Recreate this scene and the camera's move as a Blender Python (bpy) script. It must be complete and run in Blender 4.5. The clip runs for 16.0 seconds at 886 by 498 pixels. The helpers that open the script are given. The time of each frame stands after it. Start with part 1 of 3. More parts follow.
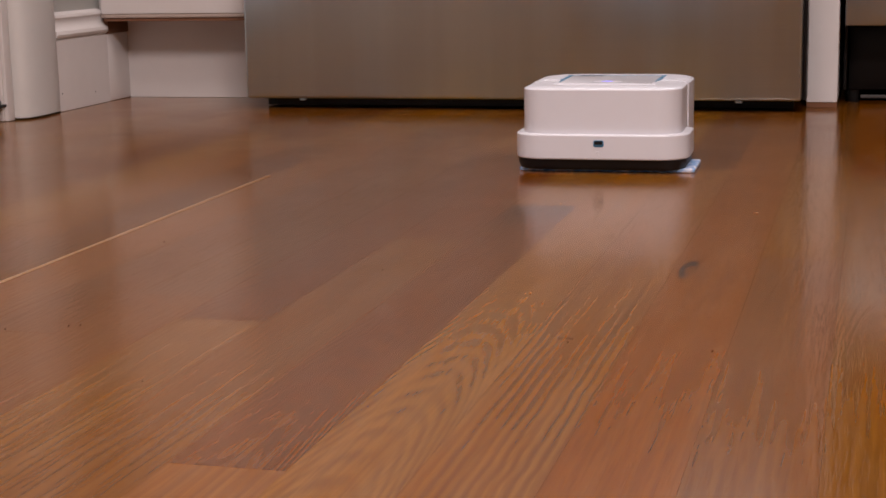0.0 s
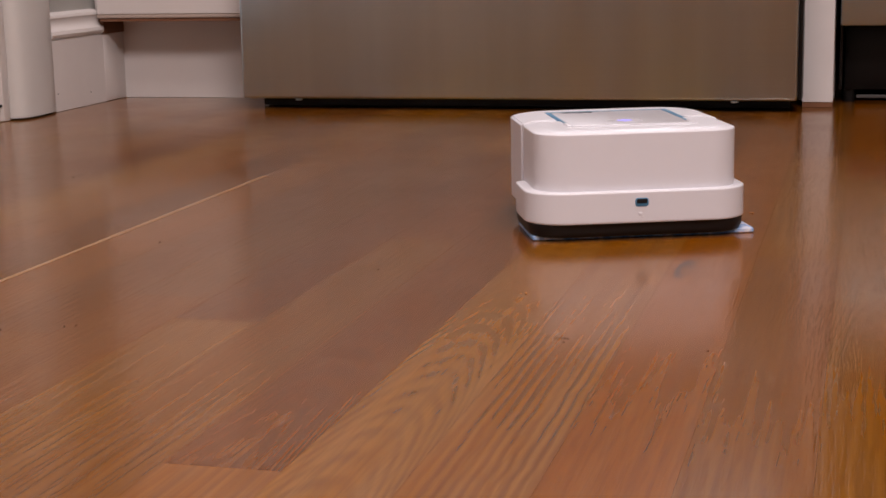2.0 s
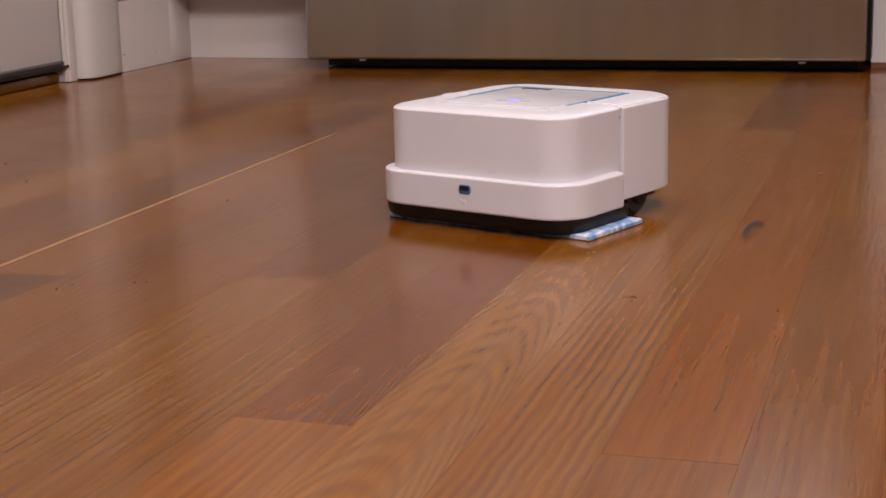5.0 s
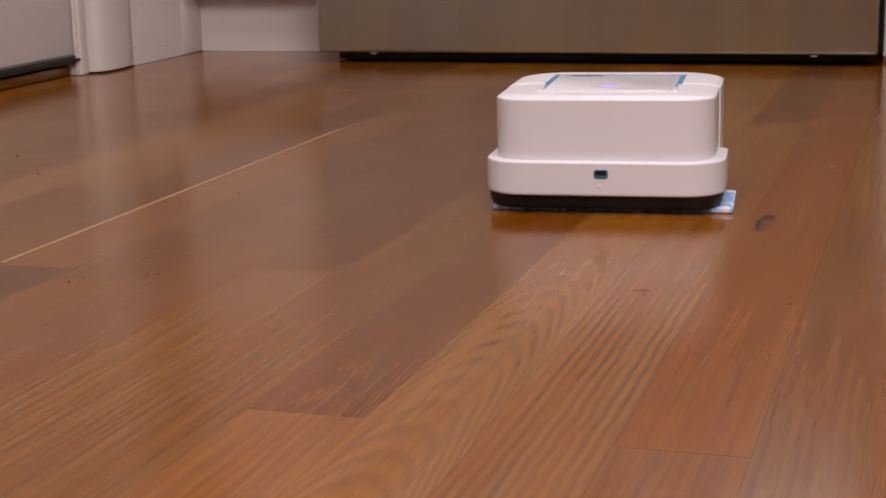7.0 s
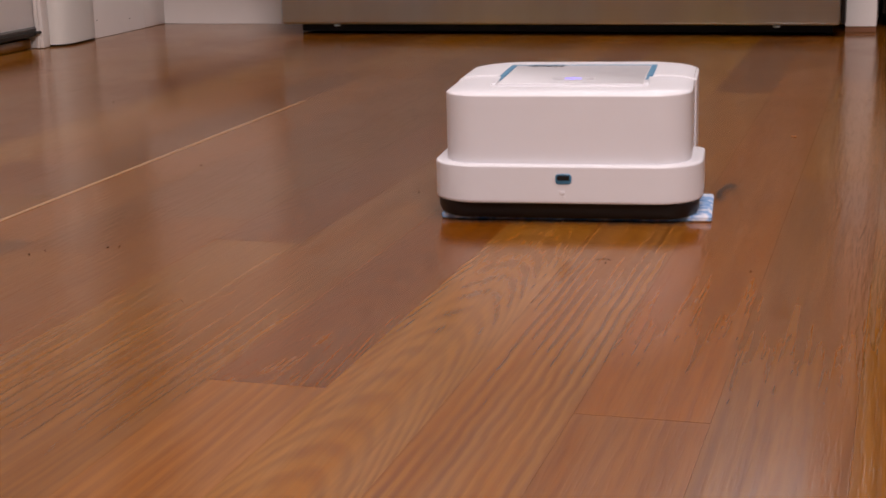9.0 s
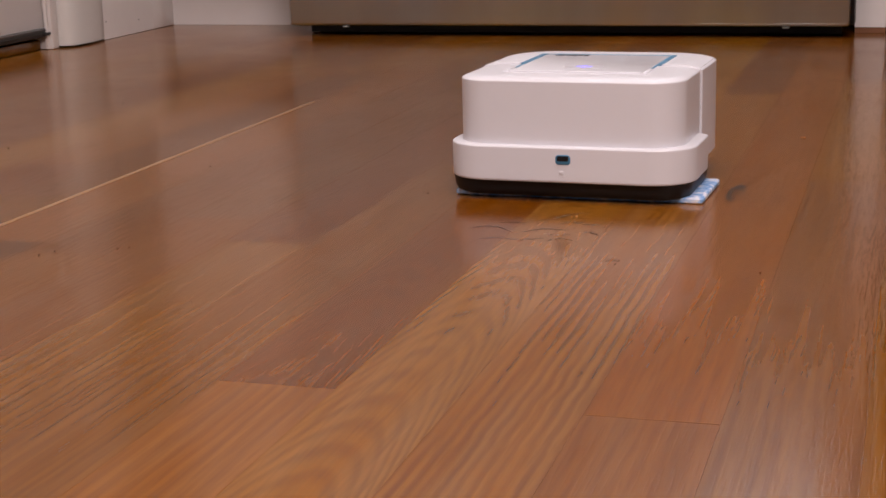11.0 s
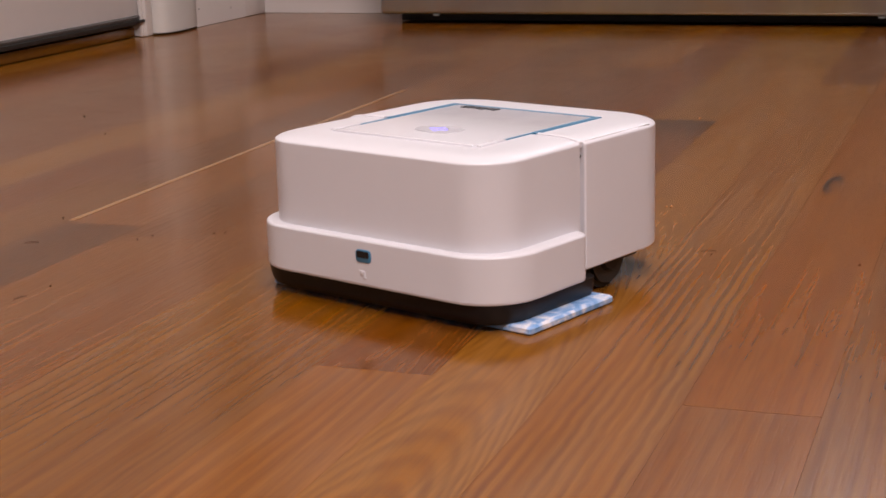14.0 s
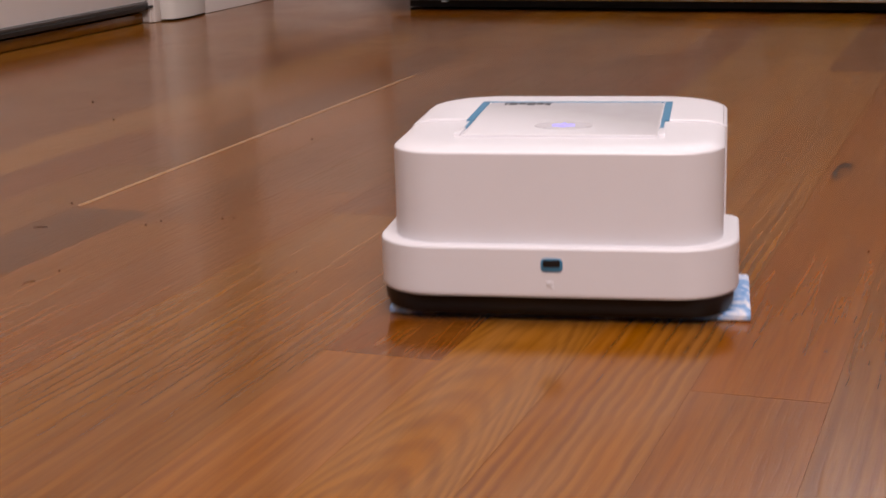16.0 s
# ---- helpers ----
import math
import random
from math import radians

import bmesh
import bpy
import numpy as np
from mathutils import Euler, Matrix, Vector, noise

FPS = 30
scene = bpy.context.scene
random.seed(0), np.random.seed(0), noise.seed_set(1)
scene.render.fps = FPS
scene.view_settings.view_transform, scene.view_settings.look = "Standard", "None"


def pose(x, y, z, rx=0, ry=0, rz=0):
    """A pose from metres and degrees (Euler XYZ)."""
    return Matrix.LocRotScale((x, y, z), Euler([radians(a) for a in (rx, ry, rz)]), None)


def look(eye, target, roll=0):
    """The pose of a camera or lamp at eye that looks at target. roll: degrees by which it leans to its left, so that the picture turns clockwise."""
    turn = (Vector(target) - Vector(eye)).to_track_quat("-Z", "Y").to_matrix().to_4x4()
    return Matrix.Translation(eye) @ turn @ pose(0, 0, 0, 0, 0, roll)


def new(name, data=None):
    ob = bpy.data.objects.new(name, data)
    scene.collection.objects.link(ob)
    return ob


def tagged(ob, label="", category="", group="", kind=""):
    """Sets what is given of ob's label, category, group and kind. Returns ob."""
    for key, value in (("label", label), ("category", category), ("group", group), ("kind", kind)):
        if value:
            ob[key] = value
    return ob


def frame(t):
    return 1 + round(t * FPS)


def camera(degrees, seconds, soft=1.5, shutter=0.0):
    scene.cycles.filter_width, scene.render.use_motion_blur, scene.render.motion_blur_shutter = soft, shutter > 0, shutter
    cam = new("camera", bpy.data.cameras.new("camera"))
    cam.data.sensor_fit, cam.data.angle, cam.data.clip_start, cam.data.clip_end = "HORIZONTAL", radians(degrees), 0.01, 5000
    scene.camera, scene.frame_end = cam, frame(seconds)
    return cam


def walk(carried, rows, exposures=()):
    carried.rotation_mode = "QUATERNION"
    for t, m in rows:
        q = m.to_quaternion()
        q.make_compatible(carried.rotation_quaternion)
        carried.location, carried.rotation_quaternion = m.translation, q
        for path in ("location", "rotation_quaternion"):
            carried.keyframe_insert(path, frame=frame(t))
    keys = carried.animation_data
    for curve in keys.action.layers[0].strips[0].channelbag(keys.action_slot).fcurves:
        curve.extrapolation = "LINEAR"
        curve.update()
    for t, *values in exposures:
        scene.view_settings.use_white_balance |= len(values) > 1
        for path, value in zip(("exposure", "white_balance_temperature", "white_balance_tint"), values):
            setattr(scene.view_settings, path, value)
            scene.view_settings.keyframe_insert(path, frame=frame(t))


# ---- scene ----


def aim(x, y, z, yaw, pitch, roll):
    """A camera pose: yaw to the left of +y, pitch up, and a lean about the line of sight."""
    return pose(x, y, z, 90 + pitch, 0, yaw) @ pose(0, 0, 0, 0, 0, roll)


# The camera on a low tripod: it pans and tilts about a point behind the lens.
cam = camera(31.57, 16.0, soft=1.6, shutter=0.5)
EXPOSURE_STOPS = 0.08
PATH = [
    (0.0, aim(0.0000, 0.0000, 0.2313, 15.42, -11.06, -1.20)),
    (0.5, aim(0.0001, 0.0000, 0.2313, 15.38, -11.06, -1.21)),
    (1.0, aim(0.0001, 0.0000, 0.2313, 15.36, -11.07, -1.21)),
    (1.5, aim(0.0002, 0.0000, 0.2313, 15.35, -11.06, -1.21)),
    (2.0, aim(0.0003, 0.0001, 0.2313, 15.28, -11.06, -1.22)),
    (2.5, aim(0.0008, 0.0002, 0.2313, 15.03, -11.07, -1.17)),
    (3.0, aim(0.0009, 0.0002, 0.2312, 15.00, -11.09, -1.20)),
    (5.5, aim(-0.0053, -0.0023, 0.2281, 18.03, -12.52, -1.42)),
    (6.0, aim(-0.0055, -0.0024, 0.2281, 18.13, -12.53, -1.40)),
    (6.5, aim(-0.0052, -0.0023, 0.2281, 17.97, -12.51, -1.35)),
    (7.0, aim(-0.0051, -0.0023, 0.2280, 17.93, -12.58, -1.42)),
    (7.5, aim(-0.0052, -0.0023, 0.2279, 17.96, -12.62, -1.42)),
    (8.0, aim(-0.0046, -0.0023, 0.2273, 17.70, -12.89, -1.39)),
    (8.5, aim(-0.0025, -0.0019, 0.2261, 16.77, -13.41, -1.44)),
    (9.0, aim(-0.0024, -0.0019, 0.2258, 16.71, -13.57, -1.49)),
    (11.5, aim(-0.0031, -0.0021, 0.2259, 17.06, -13.52, -1.53)),
    (12.0, aim(-0.0031, -0.0021, 0.2259, 17.06, -13.52, -1.52)),
    (12.5, aim(-0.0033, -0.0022, 0.2259, 17.12, -13.52, -1.53)),
    (13.0, aim(-0.0039, -0.0024, 0.2258, 17.41, -13.55, -1.59)),
    (13.5, aim(-0.0070, -0.0035, 0.2257, 18.93, -13.62, -1.60)),
    (14.0, aim(-0.0095, -0.0045, 0.2252, 20.15, -13.83, -1.64)),
    (14.5, aim(-0.0103, -0.0050, 0.2244, 20.56, -14.22, -1.63)),
    (15.0, aim(-0.0101, -0.0049, 0.2244, 20.47, -14.19, -1.61)),
    (15.5, aim(-0.0097, -0.0048, 0.2244, 20.30, -14.20, -1.60)),
    (16.0, aim(-0.0100, -0.0049, 0.2242, 20.44, -14.28, -1.58)),
]
walk(cam, PATH, exposures=[(0.0, EXPOSURE_STOPS), (16.0, EXPOSURE_STOPS)])

# ---- light ----
world = bpy.data.worlds.new("room_air")
world.use_nodes = True
world.node_tree.nodes["Background"].inputs[0].default_value = (1.0, 0.84, 0.76, 1)
world.node_tree.nodes["Background"].inputs[1].default_value = 0.6
scene.world = world


def area_lamp(name, eye, target, sx, sy, watts, colour):
    d = bpy.data.lights.new(name, "AREA")
    d.shape, d.size, d.size_y, d.energy, d.color = "RECTANGLE", sx, sy, watts, colour
    ob = new(name, d)
    ob.matrix_world = look(eye, target)
    return ob


WARM = (1.0, 0.85, 0.83)
# Light from above, its source unseen.
area_lamp("ceiling_lamp", (-0.2, 0.75, 2.44), (-0.2, 0.75, 0), 1.2, 1.3, 34, WARM)
# Added fill with no known source: brightens faces turned to the camera side.
area_lamp("ceiling_lamp", (0.75, -0.9, 2.44), (0.6, -0.6, 0), 1.3, 1.1, 130, WARM)


# ---- materials ----
class Nodes:
    """A short way to write a node material."""

    def __init__(self, name, rough=0.5, metal=0.0, spec=0.5):
        self.mat = bpy.data.materials.new(name)
        self.mat.use_nodes = True
        self.tree = self.mat.node_tree
        self.bsdf = self.tree.nodes["Principled BSDF"]
        self.bsdf.inputs["Roughness"].default_value = rough
        self.bsdf.inputs["Metallic"].default_value = metal
        self.bsdf.inputs["Specular IOR Level"].default_value = spec

    def put(self, socket, value):
        if isinstance(value, bpy.types.NodeSocket):
            self.tree.links.new(value, socket)
        elif value is not None:
            socket.default_value = value

    def node(self, kind, out=0, props=(), **ins):
        n = self.tree.nodes.new(kind)
        for key, value in props:
            setattr(n, key, value)
        for key, value in ins.items():
            self.put(n.inputs[key.replace("_", " ")], value)
        return n.outputs[out]

    def math(self, op, a, b=None, c=None):
        n = self.tree.nodes.new("ShaderNodeMath")
        n.operation = op
        for i, v in enumerate((a, b, c)):
            self.put(n.inputs[i], v)
        return n.outputs[0]

    def vec(self, x, y, z):
        n = self.tree.nodes.new("ShaderNodeCombineXYZ")
        for i, v in enumerate((x, y, z)):
            self.put(n.inputs[i], v)
        return n.outputs[0]

    def split(self, v):
        n = self.tree.nodes.new("ShaderNodeSeparateXYZ")
        self.put(n.inputs[0], v)
        return n.outputs

    def noise(self, vector, scale, detail=3.0, rough=0.5, distort=0.0):
        return self.node("ShaderNodeTexNoise", 0, Vector=vector, Scale=scale, Detail=detail, Roughness=rough, Distortion=distort)

    def ramp(self, fac, *stops):
        n = self.tree.nodes.new("ShaderNodeValToRGB")
        self.put(n.inputs[0], fac)
        while len(n.color_ramp.elements) < len(stops):
            n.color_ramp.elements.new(0.5)
        for e, (at, c) in zip(n.color_ramp.elements, stops):
            e.position, e.color = at, (*c, 1) if len(c) == 3 else c
        return n.outputs[0]

    def mix(self, fac, a, b, blend="MIX"):
        n = self.tree.nodes.new("ShaderNodeMix")
        n.data_type, n.blend_type = "RGBA", blend
        self.put(n.inputs[0], fac)
        for socket, v in ((n.inputs[6], a), (n.inputs[7], b)):
            self.put(socket, (*v, 1) if isinstance(v, tuple) and len(v) == 3 else v)
        return n.outputs[2]

    def colour(self, v):
        self.put(self.bsdf.inputs["Base Color"], (*v, 1) if isinstance(v, tuple) and len(v) == 3 else v)

    def bump(self, height, strength=0.2, distance=0.001):
        n = self.tree.nodes.new("ShaderNodeBump")
        n.inputs["Strength"].default_value, n.inputs["Distance"].default_value = strength, distance
        self.put(n.inputs["Height"], height)
        self.put(self.bsdf.inputs["Normal"], n.outputs[0])


def oak(name, light, dark, figure, knot=None, dark_end=None, joined=False):
    """Varnished red oak. figure: straight grain, bold straight grain, an arched flat-sawn figure, or one broad arch
    that runs on over two neighbouring boards cut from one log. knot: a knot's place on the floor.
    dark_end: where along the floor a board's darkening begins and is full. joined: for boards that share one mesh."""
    m = Nodes(name, 0.2, spec=0.34)
    x, y, z = m.split(m.node("ShaderNodeNewGeometry", 0))
    ox = m.split(m.node("ShaderNodeTexCoord", 3))[0]
    rnd = m.node("ShaderNodeObjectInfo", 5)
    if joined:
        rnd = m.node("ShaderNodeNewGeometry", 8)
        ox = m.math("MULTIPLY", m.math("SUBTRACT", m.math("FRACT", m.math("DIVIDE", m.math("ADD", x, 10 * PITCH - SEAM_X), PITCH)), 0.5), PITCH)
    ly = m.math("ADD", y, m.math("MULTIPLY", rnd, 17.0))
    lx = m.math("ADD", ox, m.math("MULTIPLY", rnd, 3.1))
    slow = m.noise(m.vec(m.math("MULTIPLY", lx, 20.0), m.math("MULTIPLY", ly, 2.6), rnd), 1.0, 2.0)
    wob = m.noise(m.vec(m.math("MULTIPLY", lx, 75.0), m.math("MULTIPLY", ly, 8.0), rnd), 1.0, 2.0)
    broad = m.noise(m.vec(m.math("MULTIPLY", lx, 45.0), m.math("MULTIPLY", ly, 3.5), rnd), 1.0, 3.0)
    if figure == "broad":
        rnd_tone = 0.5
        slow = m.noise(m.vec(m.math("MULTIPLY", x, 14.0), m.math("MULTIPLY", y, 2.6), 3.0), 1.0, 2.0)
        wob = m.noise(m.vec(m.math("MULTIPLY", x, 75.0), m.math("MULTIPLY", y, 9.0), 3.0), 1.0, 2.0)
        off = m.math("ADD", x, 0.2215)
        phase = m.math("ADD", m.math("MULTIPLY", m.math("POWER", m.math("ABSOLUTE", off), 2.6), 230000.0), m.math("MULTIPLY", y, 190.0))
        phase = m.math("ADD", phase, m.math("ADD", m.math("MULTIPLY", slow, 15.0), m.math("MULTIPLY", wob, 4.5)))
        weight = 0.27
    elif figure == "arched":
        rnd_tone = rnd
        off = m.math("SUBTRACT", ox, m.math("MULTIPLY", m.math("SUBTRACT", rnd, 0.5), 0.022))
        phase = m.math("ADD", m.math("MULTIPLY", m.math("POWER", m.math("ABSOLUTE", off), 2.6), 270000.0), m.math("MULTIPLY", ly, 165.0))
        phase = m.math("ADD", phase, m.math("ADD", m.math("MULTIPLY", slow, 18.0), m.math("MULTIPLY", wob, 6.0)))
        weight = 0.27
    else:
        rnd_tone = rnd
        bold = figure in ("bold", "streaky")
        if bold:
            wob = m.noise(m.vec(m.math("MULTIPLY", lx, 32.0), m.math("MULTIPLY", ly, 30.0), rnd), 1.0, 2.0)
        phase = m.math("ADD", m.math("MULTIPLY", ox, {"bold": 1100.0, "streaky": 760.0}.get(figure, 900.0)), m.math("MULTIPLY", ly, m.math("MULTIPLY_ADD", rnd, 10.0, -5.0)))
        phase = m.math("ADD", phase, m.math("ADD", m.math("MULTIPLY", slow, 5.0 if bold else 26.0), m.math("MULTIPLY", wob, 4.0 if bold else 5.0)))
        weight = 0.42 if bold else 0.10 if knot else 0.20
    if knot:
        kx = m.math("DIVIDE", m.math("SUBTRACT", x, knot[0]), 0.0085)
        ky = m.math("DIVIDE", m.math("SUBTRACT", y, knot[1]), 0.040)
        far = m.math("SQRT", m.math("ADD", m.math("MULTIPLY", kx, kx), m.math("MULTIPLY", ky, ky)))
        pull = m.math("DIVIDE", 9.0, m.math("ADD", m.math("MULTIPLY", far, far), 0.8))
        phase = m.math("ADD", phase, pull)
    ring = m.math("FRACT", m.math("MULTIPLY", phase, 0.159))
    ring = m.ramp(ring, (0.0, (0, 0, 0)), (0.28, (0.10, 0.10, 0.10)), (0.60, (0.95, 0.95, 0.95)), (0.76, (0.9, 0.9, 0.9)), (1.0, (0, 0, 0)))
    fade = m.ramp(m.noise(m.vec(m.math("MULTIPLY", lx, 90.0), m.math("MULTIPLY", ly, 5.0), 4.0), 1.0, 2.0), (0.34, (0.2, 0.2, 0.2)), (0.62, (1, 1, 1)))
    ring = m.math("MULTIPLY", ring, fade)
    pore = m.noise(m.vec(m.math("MULTIPLY", lx, 620.0), m.math("MULTIPLY", ly, 36.0), rnd), 1.0, 1.0, 0.5)
    pores = m.ramp(pore, (0.34, (1, 1, 1)), (0.48, (0, 0, 0)))
    streak = m.noise(m.vec(m.math("MULTIPLY", lx, 260.0), m.math("MULTIPLY", ly, 6.0), rnd), 1.0, 1.0, 0.5)
    grain = m.math("ADD", m.math("MULTIPLY", ring, weight), m.math("MULTIPLY", streak, 0.38))
    col = m.mix(m.ramp(grain, (0.10, (0.17, 0.17, 0.17)), (0.70, (0.85, 0.85, 0.85))), light, dark)
    tick = m.noise(m.vec(m.math("MULTIPLY", lx, 400.0), m.math("MULTIPLY", ly, 26.0), 5.0), 1.0, 1.0, 0.5)
    col = m.mix(m.ramp(tick, (0.50, (0, 0, 0)), (0.72, (0.24, 0.24, 0.24))), col, tuple(c * 0.72 for c in dark))
    dashes = m.noise(m.vec(m.math("MULTIPLY", lx, 420.0), m.math("MULTIPLY", ly, 40.0), 2.0), 1.0, 1.0, 0.5)
    dashes = m.ramp(dashes, (0.30, (0.82, 0.82, 0.82)), (0.70, (1, 1, 1)))
    earlywood = tuple(c * w for c, w in zip(dark, (0.58, 0.58, 0.66)))
    col = m.mix(m.math("MULTIPLY", m.math("MULTIPLY", ring, dashes), dict(broad=0.34, arched=0.34, bold=0.48, streaky=0.6).get(figure, 0.07 if knot else 0.22)), col, earlywood)
    col = m.mix(m.math("MULTIPLY", m.math("MULTIPLY_ADD", ring, 0.6, 0.4), m.math("MULTIPLY", pores, 0.12)), col, tuple(c * 0.5 for c in dark))
    col = m.mix(m.ramp(broad, (0.40, (0, 0, 0)), (0.72, (0.55, 0.55, 0.55))), col, m.mix(0.5, col, tuple(c * w for c, w in zip(dark, (1.25, 0.95, 0.75)))))
    band = m.noise(m.vec(m.math("MULTIPLY", lx, 150.0), m.math("MULTIPLY", ly, 4.5), 7.0), 1.0, 3.0, 0.6)
    col = m.mix(m.ramp(band, (0.44, (0, 0, 0)), (0.80, (0.62, 0.62, 0.62))), col, tuple(c * 0.86 for c in dark))
    # The board grows darker towards its far end.
    if dark_end:
        far_end = m.node("ShaderNodeMapRange", 0, Value=m.math("ADD", y, m.math("MULTIPLY", m.math("SUBTRACT", broad, 0.5), 0.25)), From_Min=dark_end[0], From_Max=dark_end[1])
        col = m.mix(m.math("MULTIPLY", far_end, 0.9), col, (0.070, 0.030, 0.012))
    if knot:
        ringed = m.ramp(far, (0.0, (0.2, 0.2, 0.2)), (0.30, (0.35, 0.35, 0.35)), (0.50, (1, 1, 1)), (0.64, (1, 1, 1)), (0.95, (0, 0, 0)))
        open_side = m.ramp(m.math("ADD", m.math("MULTIPLY", kx, 0.5), m.math("MULTIPLY_ADD", ky, -0.35, 0.5)), (0.45, (1, 1, 1)), (0.85, (0.2, 0.2, 0.2)))
        col = m.mix(m.math("MULTIPLY", ringed, open_side), col, (0.030, 0.018, 0.012))
    m.put(m.bsdf.inputs["Specular Tint"], (1.0, 0.93, 0.83, 1))
    tone = m.node("ShaderNodeHueSaturation", 0, Hue=m.math("MULTIPLY_ADD", rnd_tone, 0.012, 0.495), Saturation=m.math("MULTIPLY_ADD", broad, 0.2, 0.95), Value=m.math("MULTIPLY_ADD", rnd_tone, 0.14, 0.90), Color=col)
    m.colour(tone)
    smear = m.noise(m.vec(x, y, 0.0), 8.0, 4.0, 0.6)
    m.put(m.bsdf.inputs["Roughness"], m.math("MULTIPLY_ADD", smear, 0.14, m.math("MULTIPLY_ADD", pores, 0.04, 0.085)))
    relief = m.noise(m.vec(m.math("MULTIPLY", lx, 260.0), m.math("MULTIPLY", ly, 30.0), rnd), 1.0, 3.0, 0.6)
    m.bump(m.math("ADD", m.math("MULTIPLY", pores, -0.5), m.math("ADD", m.math("MULTIPLY", ring, -0.45), m.math("ADD", m.math("MULTIPLY", relief, 0.7), m.math("MULTIPLY", smear, 1.6)))), 0.09, 0.0006)
    return m.mat


def paint(name, colour, rough=0.45, grain=0.05, bump=0.1):
    """Brushed household paint with faint unevenness and scuffs."""
    m = Nodes(name, rough)
    p = m.node("ShaderNodeNewGeometry", 0)
    n = m.noise(p, 9.0, 4.0, 0.6)
    fine = m.noise(p, 240.0, 2.0)
    m.colour(m.mix(m.ramp(n, (0.3, (0, 0, 0)), (0.75, (1, 1, 1))), colour, tuple(c * (1 - grain * 1.6) for c in colour)))
    m.bump(m.math("ADD", fine, m.math("MULTIPLY", n, 3.0)), bump, 0.0006)
    return m.mat


def plastic(name, colour, rough=0.3, fine=0.0, spec=0.5):
    m = Nodes(name, rough, spec=spec)
    p = m.node("ShaderNodeTexCoord", 3)
    n = m.noise(p, 60.0, 3.0, 0.6)
    m.colour(m.mix(n, colour, tuple(c * 0.97 for c in colour)))
    m.put(m.bsdf.inputs["Roughness"], m.math("MULTIPLY_ADD", n, 0.08, rough - 0.04))
    if fine:
        m.bump(m.noise(p, 2500.0, 1.0), fine, 0.0002)
    return m.mat


def brushed_steel(name):
    m = Nodes(name, 0.32, 1.0)
    x, y, z = m.split(m.node("ShaderNodeNewGeometry", 0))
    lines = m.noise(m.vec(m.math("MULTIPLY", x, 4.0), 0.0, m.math("MULTIPLY", z, 1800.0)), 1.0, 2.0, 0.6)
    wave = m.noise(m.vec(m.math("MULTIPLY", x, 9.0), 0.0, m.math("MULTIPLY", z, 0.3)), 1.0, 2.0, 0.5)
    # Upright reflection streaks, put into the sheet's colour.
    reflection_bands = m.noise(m.vec(m.math("MULTIPLY", x, 17.0), 0.0, m.math("MULTIPLY", z, 0.8)), 1.0, 2.0, 0.55)
    sheet = m.mix(lines, (0.605, 0.750, 0.845), (0.690, 0.830, 0.915))
    m.colour(m.mix(m.ramp(reflection_bands, (0.42, (0, 0, 0)), (0.62, (1, 1, 1))), m.mix(0.10, sheet, (0.30, 0.33, 0.35)), sheet))
    m.put(m.bsdf.inputs["Roughness"], m.math("ADD", m.math("MULTIPLY_ADD", lines, 0.10, 0.22), m.math("MULTIPLY", m.noise(m.vec(m.math("MULTIPLY", x, 14.0), 0.0, m.math("MULTIPLY", z, 1.2)), 1.0, 2.0, 0.5), 0.12)))
    m.put(m.bsdf.inputs["Anisotropic"], 0.6)
    m.bump(m.math("ADD", m.math("MULTIPLY", lines, 0.008), m.math("MULTIPLY", wave, 8.0)), 0.4, 0.0012)
    return m.mat


def pad_cloth(name):
    """White non-woven cloth with a printed blue wave pattern."""
    m = Nodes(name, 0.9)
    p = m.node("ShaderNodeTexCoord", 3)
    n = m.noise(p, 95.0, 2.0, 0.5, 1.2)
    fine = m.noise(p, 700.0, 2.0)
    m.colour(m.ramp(n, (0.38, (0.17, 0.35, 0.68)), (0.53, (0.36, 0.52, 0.80)), (0.66, (0.78, 0.79, 0.88))))
    m.bump(fine, 0.4, 0.0006)
    return m.mat


def glow(name, colour, strength):
    m = Nodes(name, 0.4)
    m.colour(colour)
    m.bsdf.inputs["Emission Color"].default_value = (*colour, 1)
    m.bsdf.inputs["Emission Strength"].default_value = strength
    return m.mat


PITCH, SEAM_X = 0.05795, -0.0167
OAK_TONES = dict(
    tan=((0.263, 0.1080, 0.0239), (0.143, 0.0535, 0.0108)),
    umber=((0.234, 0.0945, 0.0209), (0.126, 0.0460, 0.0094)),
    orange=((0.264, 0.0959, 0.0197), (0.142, 0.0461, 0.0091)),
    brown=((0.202, 0.0795, 0.0176), (0.109, 0.0390, 0.0083)),
    honey=((0.307, 0.1327, 0.0305), (0.168, 0.0653, 0.0135)),
    russet=((0.217, 0.0795, 0.0168), (0.115, 0.0380, 0.0080)),
    dark=((0.125, 0.0475, 0.0126), (0.078, 0.0287, 0.0076)),
    pale_seam=((0.37, 0.220, 0.115), (0.30, 0.17, 0.084)),
)
OAK = {}
for tone, kind in (("tan", "straight"), ("brown", "streaky"), ("umber", "straight"), ("umber", "bold"), ("brown", "bold"), ("umber", "arched"), ("tan", "bold"), ("tan", "arched"), ("tan", "broad"), ("honey", "straight"), ("honey", "bold"), ("honey", "arched"), ("honey", "broad"), ("russet", "straight"), ("orange", "straight"), ("orange", "bold"), ("orange", "arched"), ("brown", "straight"), ("brown", "arched"), ("dark", "straight"), ("dark", "arched"), ("pale_seam", "straight")):
    OAK[tone, kind] = oak("oak_" + tone + "_" + kind, *OAK_TONES[tone], kind)
